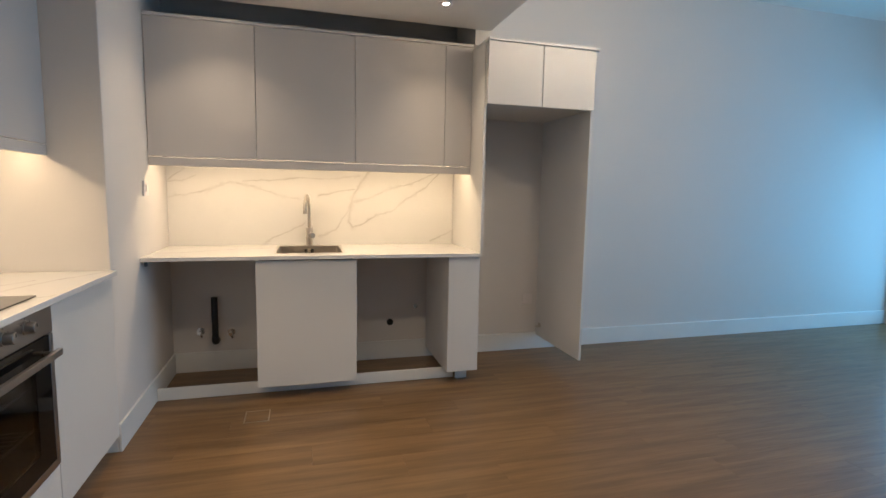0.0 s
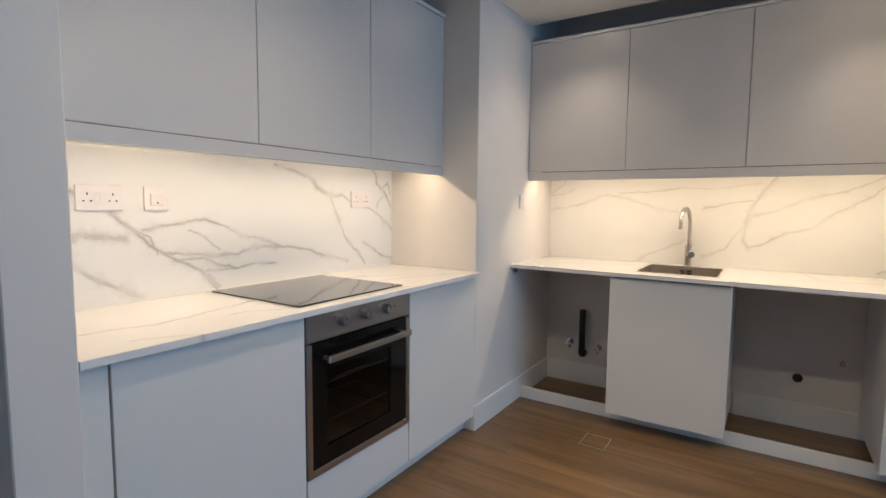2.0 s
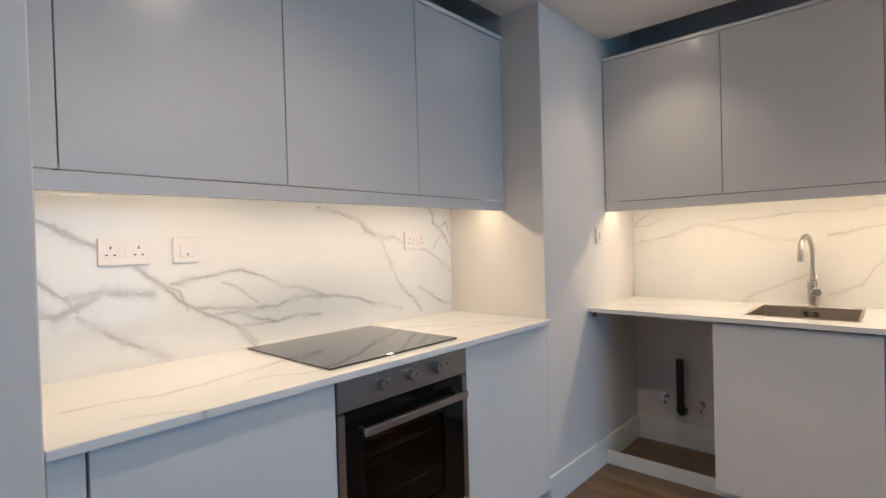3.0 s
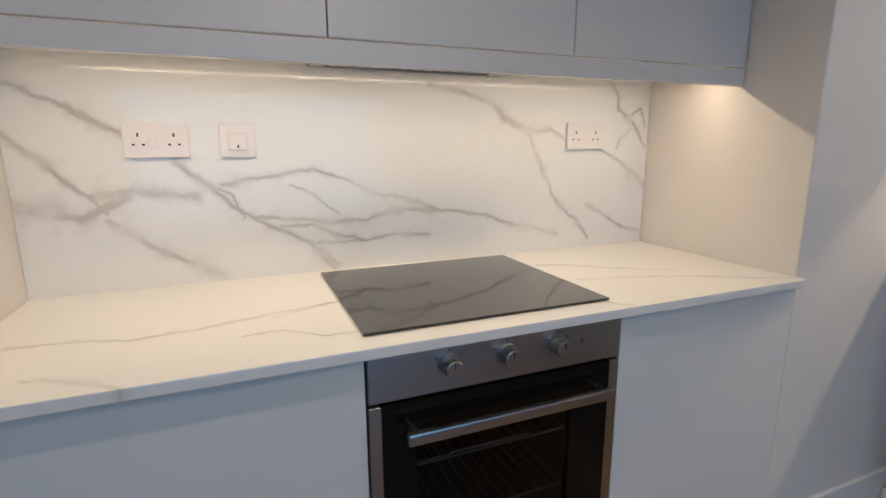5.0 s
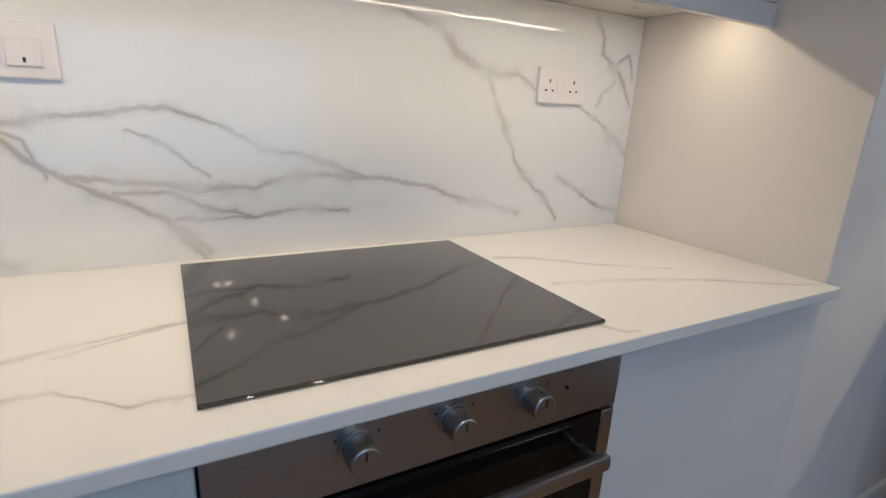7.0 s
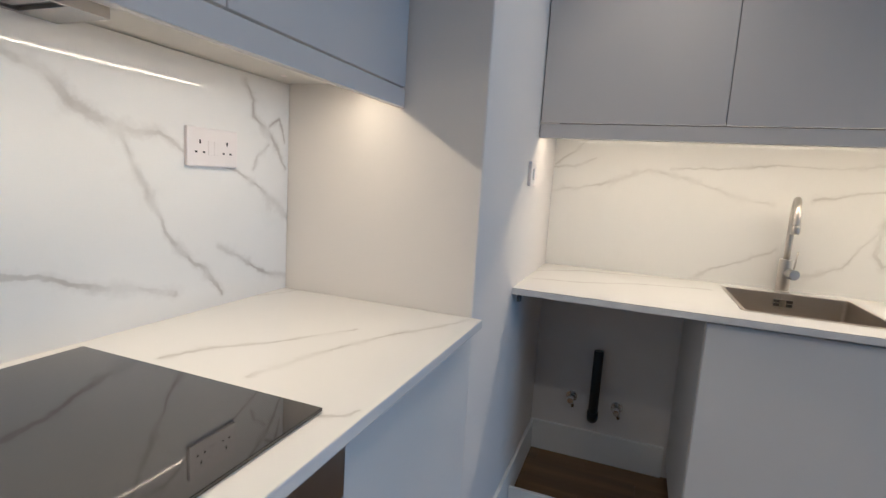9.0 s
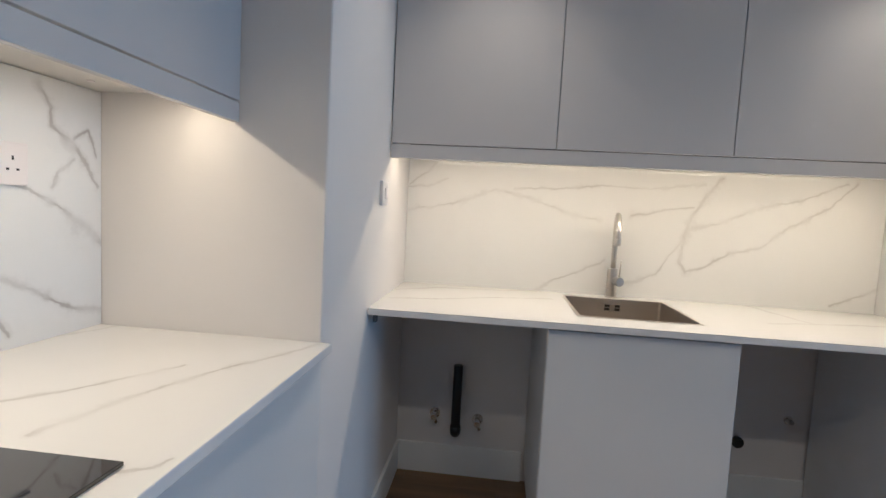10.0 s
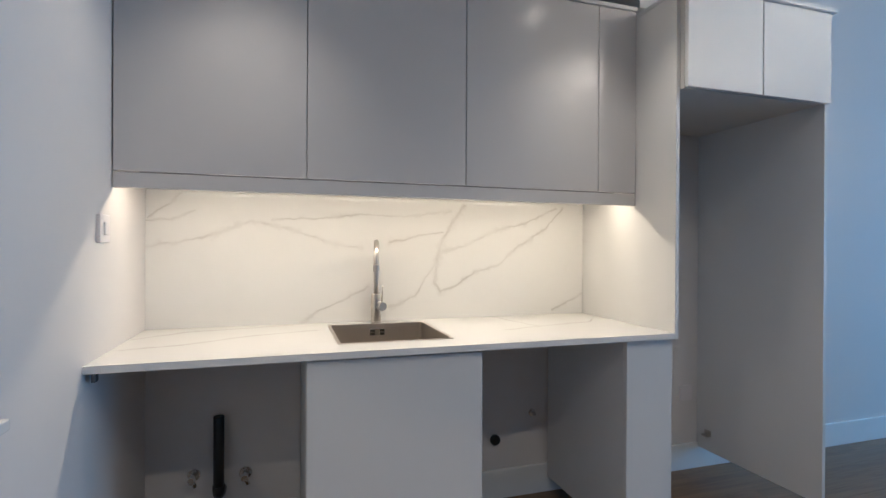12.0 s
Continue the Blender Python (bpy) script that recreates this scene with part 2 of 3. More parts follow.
TOP_VEINS = [
    (0.0060, [(-1.20, 2.12), (-1.17, 2.20), (-1.10, 2.28), (-1.03, 2.39), (-1.00, 2.45)]),
    (0.0070, [(-1.01, 2.13), (-0.99, 2.25), (-0.95, 2.36), (-0.92, 2.44), (-0.85, 2.57), (-0.80, 2.68)]),
    (0.0040, [(-1.40, 2.54), (-1.36, 2.64), (-1.32, 2.75)]),
    (0.0040, [(-0.83, 2.07), (-0.80, 2.09), (-0.79, 2.11)]),
    (0.0060, [(-1.03, 0.88), (-1.03, 0.94), (-1.02, 1.01), (-0.99, 1.08), (-1.00, 1.17), (-1.03, 1.29), (-1.06, 1.40), (-1.08, 1.48)]),
    (0.0060, [(-0.86, 0.95), (-0.84, 1.00), (-0.81, 1.05), (-0.77, 1.11)]),
    (0.0040, [(-0.93, 1.28), (-0.93, 1.36), (-0.87, 1.43), (-0.87, 1.49)]),
    (0.0050, [(-1.02, 1.34), (-1.04, 1.39), (-1.06, 1.44), (-1.08, 1.49)]),
]
SINK_TOP_VEINS = [
    (0.006, [(-0.79, 3.56), (-0.63, 3.69), (-0.38, 3.73), (-0.14, 3.80)]),
    (0.006, [(-0.77, 3.36), (-0.59, 3.42), (-0.38, 3.53), (-0.15, 3.60)]),
    (0.005, [(0.70, 3.79), (0.74, 3.60), (0.78, 3.45)]),
    (0.005, [(0.60, 3.40), (0.78, 3.45), (1.06, 3.51), (1.20, 3.66)]),
]
SPLASH_HOB = marble("veined_stone_hob_splashback", (1, 2), HOB_VEINS, 0.02, strength=0.34, spread=0.012)
SPLASH_HOB.node_tree.nodes["Principled BSDF"].inputs["Specular IOR Level"].default_value = 0.36
SPLASH_SINK = marble("veined_stone_sink_splashback", (0, 2), SINK_VEINS, 0.015, strength=0.22, spread=0.01)
TOP_HOB = marble("veined_stone_hob_worktop", (0, 1), TOP_VEINS, 0.015, strength=0.30, spread=0.012)
TOP_SINK = marble("veined_stone_sink_worktop", (0, 1), SINK_TOP_VEINS, 0.08, strength=0.28)


# ---- building helpers ----
def box(x0, x1, y0, y1, z0, z1, bevel=0.0015, bm=None, segments=1):
    bm = bm or bmesh.new()
    made = bmesh.ops.create_cube(bm, size=1.0, matrix=Matrix.Translation(((x0 + x1) / 2, (y0 + y1) / 2, (z0 + z1) / 2))
                                 @ Matrix.Diagonal((x1 - x0, y1 - y0, z1 - z0, 1)))
    if bevel:
        edges = list({e for v in made["verts"] for e in v.link_edges})
        bmesh.ops.bevel(bm, geom=edges, offset=bevel, segments=segments, affect="EDGES", profile=0.6)
    return bm


def rod(a, b, r, bm=None, segments=24, r2=None, bevel=0.0):
    bm = bm or bmesh.new()
    a, b = Vector(a), Vector(b)
    way = b - a
    m = Matrix.Translation((a + b) / 2) @ way.to_track_quat("Z", "Y").to_matrix().to_4x4()
    made = bmesh.ops.create_cone(bm, cap_ends=True, segments=segments, radius1=r, radius2=r if r2 is None else r2, depth=way.length, matrix=m)
    if bevel:
        caps = {f for v in made["verts"] for f in v.link_faces if len(f.verts) > 4}
        bmesh.ops.bevel(bm, geom=list({e for f in caps for e in f.edges}), offset=bevel, segments=2, affect="EDGES", profile=0.5)
    return bm


def tube(points, r, bm=None, segments=16):
    bm = bm or bmesh.new()
    pts = [Vector(p) for p in points]
    rings = []
    side = None
    for i, p in enumerate(pts):
        way = (pts[min(i + 1, len(pts) - 1)] - pts[max(i - 1, 0)]).normalized()
        side = way.orthogonal().normalized() if side is None else (side - way * side.dot(way)).normalized()
        up = way.cross(side)
        rings.append([bm.verts.new(p + r * (math.cos(a) * side + math.sin(a) * up)) for a in (2 * math.pi * k / segments for k in range(segments))])
    for lo, hi in zip(rings, rings[1:]):
        for k in range(segments):
            bm.faces.new((lo[k], lo[(k + 1) % segments], hi[(k + 1) % segments], hi[k]))
    bm.faces.new(rings[0][::-1])
    bm.faces.new(rings[-1])
    return bm


def holed(outer, inner, lo, hi, axis="z", bm=None):
    """A slab with a rectangular hole through it. outer, inner: (u0, u1, v0, v1); axis: its thin direction."""
    bm = bm or bmesh.new()

    def at(u, v, w):
        return {"z": (u, v, w), "x": (w, u, v), "y": (u, w, v)}[axis]

    def ring(r, w):
        return [bm.verts.new(at(u, v, w)) for u, v in ((r[0], r[2]), (r[1], r[2]), (r[1], r[3]), (r[0], r[3]))]

    ol, il, oh, ih = ring(outer, lo), ring(inner, lo), ring(outer, hi), ring(inner, hi)
    for k in range(4):
        j = (k + 1) % 4
        bm.faces.new((oh[k], oh[j], ih[j], ih[k]))
        bm.faces.new((ol[j], ol[k], il[k], il[j]))
        bm.faces.new((ol[k], ol[j], oh[j], oh[k]))
        bm.faces.new((il[j], il[k], ih[k], ih[j]))
    bmesh.ops.recalc_face_normals(bm, faces=bm.faces)
    return bm


ORIGIN = {}


def mesh_of(name, bm, material, origin, smooth=False):
    bmesh.ops.translate(bm, verts=bm.verts, vec=-Vector(origin))
    me = bpy.data.meshes.new(name)
    bm.to_mesh(me)
    bm.free()
    me.materials.append(material)
    if smooth:
        for f in me.polygons:
            f.use_smooth = len(f.vertices) == 4
    return me


def thing(name, base, label, category, group="", kind=""):
    ob = new(name)
    ob.location = base
    ob.empty_display_size = 0.1
    ORIGIN[ob.name] = base
    return tagged(ob, label, category, group, kind)


def solid(name, bm, material, label="", category="", kind="", base=(0, 0, 0), smooth=False, group=""):
    ob = new(name, mesh_of(name, bm, material, base, smooth))
    ob.location = base
    ORIGIN[ob.name] = base
    return tagged(ob, label, category, group, kind)


def part(name, bm, material, parent, label="", smooth=False):
    base = ORIGIN[parent.name]
    ob = new(name, mesh_of(name, bm, material, base, smooth))
    ob.parent = parent
    ORIGIN[ob.name] = base
    return tagged(ob, label)


# ---- the room ----
WEST, NORTH, EAST, SOUTH = -1.401, 3.802, 6.05, -2.6
PIER_X, PIER_Y = -0.80, 2.702
LOW, HIGH, TOP, TALL_TOP = 2.40, 3.05, 2.279, 2.252
solid("wall_west", box(WEST - 0.2, WEST, SOUTH - 0.2, NORTH, 0, HIGH + 0.2, 0), PLASTER, "off-white painted plaster wall behind the hob run", "wall", "structure")
solid("wall_north", box(WEST - 0.2, EAST + 0.2, NORTH, NORTH + 0.2, 0, HIGH + 0.2, 0), PLASTER, "tall off-white painted plaster wall behind sink and fridge recess", "wall", "structure")
solid("wall_south", box(WEST, EAST + 0.2, SOUTH - 0.2, SOUTH, 0, HIGH + 0.2, 0), PLASTER, "plain off-white painted plaster wall", "wall", "structure")
WIN = (-0.3, 3.72, 0.06, 2.15)
solid("wall_east", holed((SOUTH, NORTH, 0, HIGH + 0.2), WIN, EAST, EAST + 0.2, "x"), PLASTER, "off-white plaster wall with a wide window opening", "wall", "structure")
solid("wall_pier", box(WEST, PIER_X, PIER_Y, NORTH, 0, HIGH + 0.2, 0.003), PLASTER, "off-white plastered pier boxing out the kitchen corner", "wall", "structure")
solid("wall_nib", box(WEST, -0.772, 0.67, 0.80, 0, HIGH + 0.2, 0.003), PLASTER, "short off-white plaster wall closing the end of the hob run", "wall", "structure")
bulk = box(WEST, 1.33, SOUTH, 0.67, LOW, HIGH + 0.1, 0)
box(-1.02, 1.33, 0.67, 3.375, LOW, HIGH + 0.1, 0, bulk)
# strip lowered to block living-room light from the slot above the cabinets
box(1.222, 1.33, 3.375, NORTH, TOP + 0.021, HIGH + 0.1, 0, bulk)
solid("ceiling", bulk, CEILING_PAINT, "dropped white plasterboard ceiling over the kitchen", "ceiling", "structure")
solid("ceiling_living", box(WEST - 0.2, EAST + 0.2, SOUTH - 0.2, NORTH + 0.2, HIGH, HIGH + 0.2, 0), CEILING_PAINT, "high white plasterboard ceiling", "ceiling", "structure")


def skirting(x0, x1, y0, y1):
    bm = box(x0, x1, y0, y1, 0, 0.143, 0.004, segments=2)
    return solid("baseboard", bm, SKIRTING, "white painted skirting board along the wall", "baseboard", "structure")


skirting(PIER_X, -0.21, NORTH - 0.014, NORTH)
skirting(0.41, 1.19, NORTH - 0.014, NORTH)
skirting(1.24, EAST, NORTH - 0.014, NORTH)
skirting(PIER_X, PIER_X + 0.014, PIER_Y - 0.014, NORTH - 0.016)
skirting(-0.86, PIER_X - 0.002, PIER_Y - 0.014, PIER_Y)
skirting(-0.772, -0.758, 0.656, 0.80)
skirting(EAST - 0.014, EAST, SOUTH, -0.3)
skirting(WEST, EAST, SOUTH, SOUTH + 0.014)

window = thing("window_1", (EAST, 1.6, 0.06), "wide aluminium-framed window letting in blue daylight", "window", kind="structure")
part("window_frame", holed(WIN, (WIN[0] + 0.06, WIN[1] - 0.06, WIN[2] + 0.06, WIN[3] - 0.06), EAST + 0.06, EAST + 0.12, "x"), ALU, window)
for k in range(1, 3):
    ym = WIN[0] + k * (WIN[1] - WIN[0]) / 3
    part("mullion", box(EAST + 0.062, EAST + 0.118, ym - 0.03, ym + 0.03, WIN[2] + 0.06, WIN[3] - 0.06), ALU, window)
for k in range(3):
    ya, yb = (WIN[0] + (k + i) * (WIN[1] - WIN[0]) / 3 for i in (0, 1))
    pane = part("pane", box(EAST + 0.086, EAST + 0.094, ya + 0.031, yb - 0.031, WIN[2] + 0.061, WIN[3] - 0.061, 0), PANE, window)
    pane.visible_shadow = False
area_lamp("window_daylight", look((EAST + 0.05, 1.71, 1.1), (0, 1.71, 1.1)), 3.88, 2.0, 69, DAY, "daylight entering through the window")


# ---- lamps ----
def downlight(x, y, z, watts, cone):
    t = thing("downlight", (x, y, z), "small round recessed warm white ceiling downlight", "downlight", "ceiling downlights")
    bm = bmesh.new()
    n = 28
    prof = ((0.040, 0.0), (0.039, -0.004), (0.026, -0.005), (0.016, 0.001))
    rings = [[bm.verts.new((x + r * math.cos(a), y + r * math.sin(a), z + h)) for a in (2 * math.pi * k / n for k in range(n))] for r, h in prof]
    for lo, hi in zip(rings, rings[1:]):
        for k in range(n):
            bm.faces.new((lo[k], lo[(k + 1) % n], hi[(k + 1) % n], hi[k]))
    part("trim_ring", bm, PLASTIC, t, smooth=True)
    part("lens", rod((x, y, z - 0.0005), (x, y, z - 0.003), 0.015), SPOT_GLOW, t, "glowing lens")
    d = bpy.data.lights.new("downlight_lamp", "SPOT")
    d.energy, d.color, d.spot_size, d.spot_blend, d.shadow_soft_size = watts, SPOT, radians(cone), 0.9, 0.03
    ob = new("downlight_lamp", d)
    ob.location = (0, 0, -0.012)
    ob.parent = t
    return t


for x, y in ((-0.40, 3.04), (0.905, 2.995)):
    downlight(x, y, LOW, 18, 106)
# unseen middle pair, added as wide fill light on the cabinet fronts
for x, y in ((-0.25, 1.4), (0.905, 1.4)):
    downlight(x, y, LOW, 36, 150)
# weak unseen southern pair, added to brighten the nib wall
for x, y in ((0.0, -0.4), (0.91, -0.4)):
    downlight(x, y, LOW, 6, 100)


def pendant(x, y, z, watts):
    t = thing("pendant_lamp", (x, y, z), "small bare warm bulb pendant hanging from the high ceiling", "pendant lamp", "pendant lamps")
    part("cord", rod((x, y, z + 0.10), (x, y, HIGH - 0.018), 0.003, segments=10), BLACK_PIPE, t)
    part("canopy", rod((x, y, HIGH - 0.02), (x, y, HIGH - 0.0005), 0.045, bevel=0.003), PLASTIC, t, smooth=True)
    part("holder", rod((x, y, z + 0.020), (x, y, z + 0.105), 0.014, bevel=0.003), PLASTIC, t, smooth=True)
    bulb = bmesh.new()
    bmesh.ops.create_uvsphere(bulb, u_segments=20, v_segments=12, radius=0.022, matrix=Matrix.Translation((x, y, z)))
    part("bulb", bulb, SPOT_GLOW, t, "glowing bulb", smooth=True)
    d = bpy.data.lights.new("pendant_light", "POINT")
    d.energy, d.color, d.shadow_soft_size = watts, SPOT, 0.026
    ob = new("pendant_light", d)
    ob.location = (0, 0, 0)
    ob.parent = t
    return t


for x, y, z, watts in ((1.70, 2.27, 2.42, 13), (2.19, 2.10, 2.42, 13), (2.75, 1.82, 2.42, 10), (2.76, 1.92, 2.42, 10), (2.11, 1.87, 2.70, 7), (2.16, 1.37, 2.70, 7), (2.69, 1.38, 2.70, 7)):
    pendant(x, y, z, watts)
area_lamp("led_strip_lamp", look((-1.118, 1.77, 1.4755), (-1.118, 1.77, 0)), 0.010, 1.74, 4.5, WARM, "warm light of the under-cabinet strip")
area_lamp("led_strip_lamp", look((0.21, 3.470, 1.4775), (0.21, 3.470, 0)), 1.9, 0.012, 6.2, WARM, "warm light of the under-cabinet strip")


def led_strip(x0, x1, y0, y1, z, label):
    t = thing("led_strip", ((x0 + x1) / 2, (y0 + y1) / 2, z), label, "led strip", "under-cabinet lights")
    part("channel", box(x0, x1, y0, y1, z, z + 0.010, 0.001), ALU, t)
    part("diffuser", box(x0 + 0.006, x1 - 0.006, y0 + 0.006, y1 - 0.006, z - 0.002, z - 0.0005, 0), LED_GLOW, t, "glowing diffuser")


led_strip(-1.128, -1.108, 0.89, 2.65, 1.479, "warm LED strip under the wall cabinets above the hob")
led_strip(-0.74, 1.16, 3.460, 3.480, 1.481, "warm LED strip under the wall cabinets above the sink")


# ---- wall cabinets ----
def wall_cabinet(kind, face, u0, u1, z0, z1, depth, label, material, group):
    """A frameless wall cabinet. kind 'x': its front faces +x at face, u is y; kind 'y': its front faces -y, u is x."""
    def b(a0, a1, d0, d1, c0, c1, bev=0.0012):
        return box(face - d1, face - d0, a0, a1, c0, c1, bev) if kind == "x" else box(a0, a1, face + d0, face + d1, c0, c1, bev)
    base = (face - depth / 2, (u0 + u1) / 2, z0) if kind == "x" else ((u0 + u1) / 2, face + depth / 2, z0)
    t = thing("wall_cabinet", base, label, "cabinet", group)
    part("body", b(u0 + 0.0005, u1 - 0.0005, 0.021, depth, z0 + 0.012, z1, 0.0008), CARCASS, t)
    part("door", b(u0 + 0.0016, u1 - 0.0016, 0, 0.019, z0 + 0.001, z1 - 0.001), material, t)
    return t


for k, (a, b_) in enumerate(((0.803, 0.886), (0.886, 1.487), (1.487, 2.093), (2.093, 2.70))):
    wall_cabinet("x", -1.023, a, b_, 1.477, TOP, 0.375, "light grey satin handleless wall cabinet above the hob worktop" if k else "narrow light grey satin filler cabinet against the wall", GREY_LACQUER, "hob wall cabinets")
for k, (a, b_) in enumerate(((-0.797, -0.192), (-0.192, 0.413), (0.413, 1.018), (1.018, 1.210))):
    wall_cabinet("y", 3.379, a, b_, 1.479, TOP, 0.418, "light grey satin handleless wall cabinet above the sink worktop" if k < 3 else "narrow light grey satin filler cabinet beside the tall panel", GREY_LACQUER, "sink wall cabinets")
solid("pelmet", box(-1.043, -1.024, 0.803, 2.70, 1.427, 1.474), GREY_LACQUER, "light grey light-shielding pelmet under the hob wall cabinets", "pelmet", base=(-1.03, 1.75, 1.42))
solid("pelmet", box(-0.797, 1.210, 3.382, 3.402, 1.425, 1.476), GREY_LACQUER, "light grey light-shielding pelmet under the sink wall cabinets", "pelmet", base=(0.2, 3.39, 1.42))
solid("cornice", box(-1.395, -1.012, 0.803, 2.70, TOP + 0.001, TOP + 0.019), WHITE_LACQUER, "white top strip on the hob wall cabinets", "cornice", base=(-1.2, 1.75, TOP))
solid("cornice", box(-0.797, 1.210, 3.372, 3.80, TOP + 0.001, TOP + 0.019), WHITE_LACQUER, "white top strip on the sink wall cabinets", "cornice", base=(0.2, 3.56, TOP))
solid("loose_strip", box(-0.25, 0.62, 3.41, 3.46, TOP + 0.020, TOP + 0.028), WHITE_LACQUER, "loose white offcut strip lying on the wall cabinets", "offcut", base=(0.2, 3.42, TOP + 0.02))

# ---- extractor and fixings under the hob wall cabinets ----
hood = thing("extractor_hood", (-1.30, 1.79, 1.47), "slim built-in steel extractor hood under the wall cabinets above the hob", "extractor hood")
part("housing", holed((-1.386, -1.255, 1.492, 2.083), (-1.374, -1.262, 1.530, 2.020), 1.470, 1.488), STEEL, hood, "brushed steel frame")
part("filter", box(-1.373, -1.263, 1.531, 2.019, 1.476, 1.480, 0.001), ALU, hood, "dark metal grease filter")
for k in range(12):
    ya = 1.545 + k * 0.040
    part("filter_rib", box(-1.366, -1.270, ya, ya + 0.022, 1.4735, 1.4758, 0.0008), STEEL, hood)
for x, y in ((-1.336, 2.125), (-1.314, 2.582)):
    solid("cover_cap", rod((x, y, 1.4885), (x, y, 1.486), 0.008, segments=20, bevel=0.0008), PLASTIC, "small round plastic cap under the wall cabinet", "cover cap", base=(x, y, 1.486), group="cover caps")

# ---- splashbacks and worktops ----
solid("hob_splashback", box(-1.4, -1.389, 0.801, 2.70, 0.9002, 1.487, 0), SPLASH_HOB, "white stone splashback with bold grey veins behind the hob", "splashback", base=(-1.40, 1.75, 0.9))
solid("sink_splashback", box(-0.799, 1.209, 3.79, 3.801, 0.9002, 1.489, 0), SPLASH_SINK, "white stone splashback with fine grey veins behind the sink", "splashback", base=(0.2, 3.75, 0.9))
HX0, HX1, HY0, HY1 = -1.350, -0.832, 1.493, 2.084
solid("hob_worktop", box(-1.4, -0.771, 0.801, 2.70, 0.877, 0.900, 0.003, segments=2), TOP_HOB, "white veined stone worktop holding the hob", "worktop", base=(-1.1, 1.75, 0.88))
SINK = (-0.085, 0.325, 3.278, 3.706)
solid("sink_worktop", holed((-0.799, 1.211, 3.143, 3.801), SINK, 0.878, 0.900), TOP_SINK, "white veined stone worktop with an undermounted sink", "worktop", base=(0.2, 3.45, 0.88))
bracket = box(-0.786, -0.774, 3.165, 3.19, 0.848, 0.877)
solid("worktop_bracket", bracket, ALU, "small steel bracket carrying the worktop end at the wall", "bracket", base=(-0.79, 3.18, 0.84))

# ---- hob ----
hob = thing("induction_hob", (-1.08, 1.787, 0.9), "black ceramic glass hob lying on the worktop", "hob")
part("glass_plate", box(HX0, HX1, HY0, HY1, 0.9005, 0.9065, 0.0008), HOB_GLASS, hob)


# ---- oven ----
def build_oven():
    t = thing("built_in_oven", (-1.0, 1.788, 0.275), "stainless steel built-in oven with black glass door under the hob", "oven")
    y0, y1, f = 1.488, 2.088, -0.794
    part("control_panel", box(f - 0.02, f + 0.002, y0, y1, 0.775, 0.872, 0.002), STEEL, t, "brushed stainless control panel")
    cav = bmesh.new()
    box(-1.33, f - 0.022, y0 + 0.004, y0 + 0.06, 0.285, 0.866, 0, cav)
    box(-1.33, f - 0.022, y1 - 0.06, y1 - 0.004, 0.285, 0.866, 0, cav)
    box(-1.33, f - 0.022, y0 + 0.06, y1 - 0.06, 0.285, 0.36, 0, cav)
    box(-1.33, f - 0.022, y0 + 0.06, y1 - 0.06, 0.72, 0.866, 0, cav)
    box(-1.33, -1.31, y0 + 0.06, y1 - 0.06, 0.36, 0.72, 0, cav)
    part("cavity", cav, CAVITY, t, "dark enamelled cavity")
    for z in (0.437, 0.588):
        bm = bmesh.new()
        for x in (-1.28, -1.06, -0.845):
            rod((x, y0 + 0.061, z), (x, y1 - 0.061, z), 0.0032, bm, 8)
        for k in range(15):
            y = y0 + 0.075 + k * 0.032
            rod((-1.28, y, z), (-0.845, y, z), 0.0014, bm, 6)
        if z > 0.5:
            tube([(-0.845, 1.675, z), (-0.845, 1.682, z + 0.010), (-0.845, 1.869, z + 0.010), (-0.845, 1.876, z)], 0.0026, bm, 8)
        part("rack", bm, RACK_WIRE, t, "dull wire rack")
    door = part("door", holed((y0 + 0.026, y1 - 0.026, 0.303, 0.768), (y0 + 0.095, y1 - 0.13, 0.37, 0.665), f - 0.02, f, "x"), OVEN_BLACK, t, "black glass door")
    part("window", box(f - 0.008, f - 0.001, y0 + 0.096, y1 - 0.131, 0.371, 0.664, 0), SMOKED, door, "smoked viewing window")
    part("side_trim", box(f - 0.02, f + 0.002, y0, y0 + 0.0255, 0.275, 0.768), STEEL, door, "stainless trim")
    part("side_trim", box(f - 0.02, f + 0.002, y1 - 0.0255, y1, 0.275, 0.768), STEEL, door, "stainless trim")
    part("bottom_trim", box(f - 0.02, f + 0.002, y0 + 0.026, y1 - 0.026, 0.275, 0.3025), STEEL, door, "stainless trim")
    handle = part("handle", box(f + 0.034, f + 0.050, y0 + 0.065, y1 - 0.046, 0.699, 0.724, 0.004, segments=2), STEEL, door, "flat stainless bar handle")
    for y in (y0 + 0.085, y1 - 0.062):
        part("handle_post", rod((f - 0.001, y, 0.710), (f + 0.036, y, 0.710), 0.008), STEEL, handle)
    for y in (1.655, 1.786, 1.912):
        knob = part("knob", rod((f + 0.0055, y, 0.832), (f + 0.034, y, 0.832), 0.020, bevel=0.002, r2=0.0185), STEEL, t, "round metal control knob", smooth=True)
        part("collar", rod((f + 0.0015, y, 0.832), (f + 0.006, y, 0.832), 0.0235, bevel=0.001), STEEL, knob, smooth=True)
        part("pointer", box(f + 0.034, f + 0.0352, y - 0.001, y + 0.001, 0.835, 0.846, 0), DARK, knob)
        for a in (-60, 0, 60):
            c, s = math.cos(radians(a)), math.sin(radians(a))
            part("dial_mark", box(f + 0.0018, f + 0.0026, y + 0.031 * s - 0.0016, y + 0.031 * s + 0.0016, 0.832 + 0.031 * c - 0.0016, 0.832 + 0.031 * c + 0.0016, 0), DARK, knob)
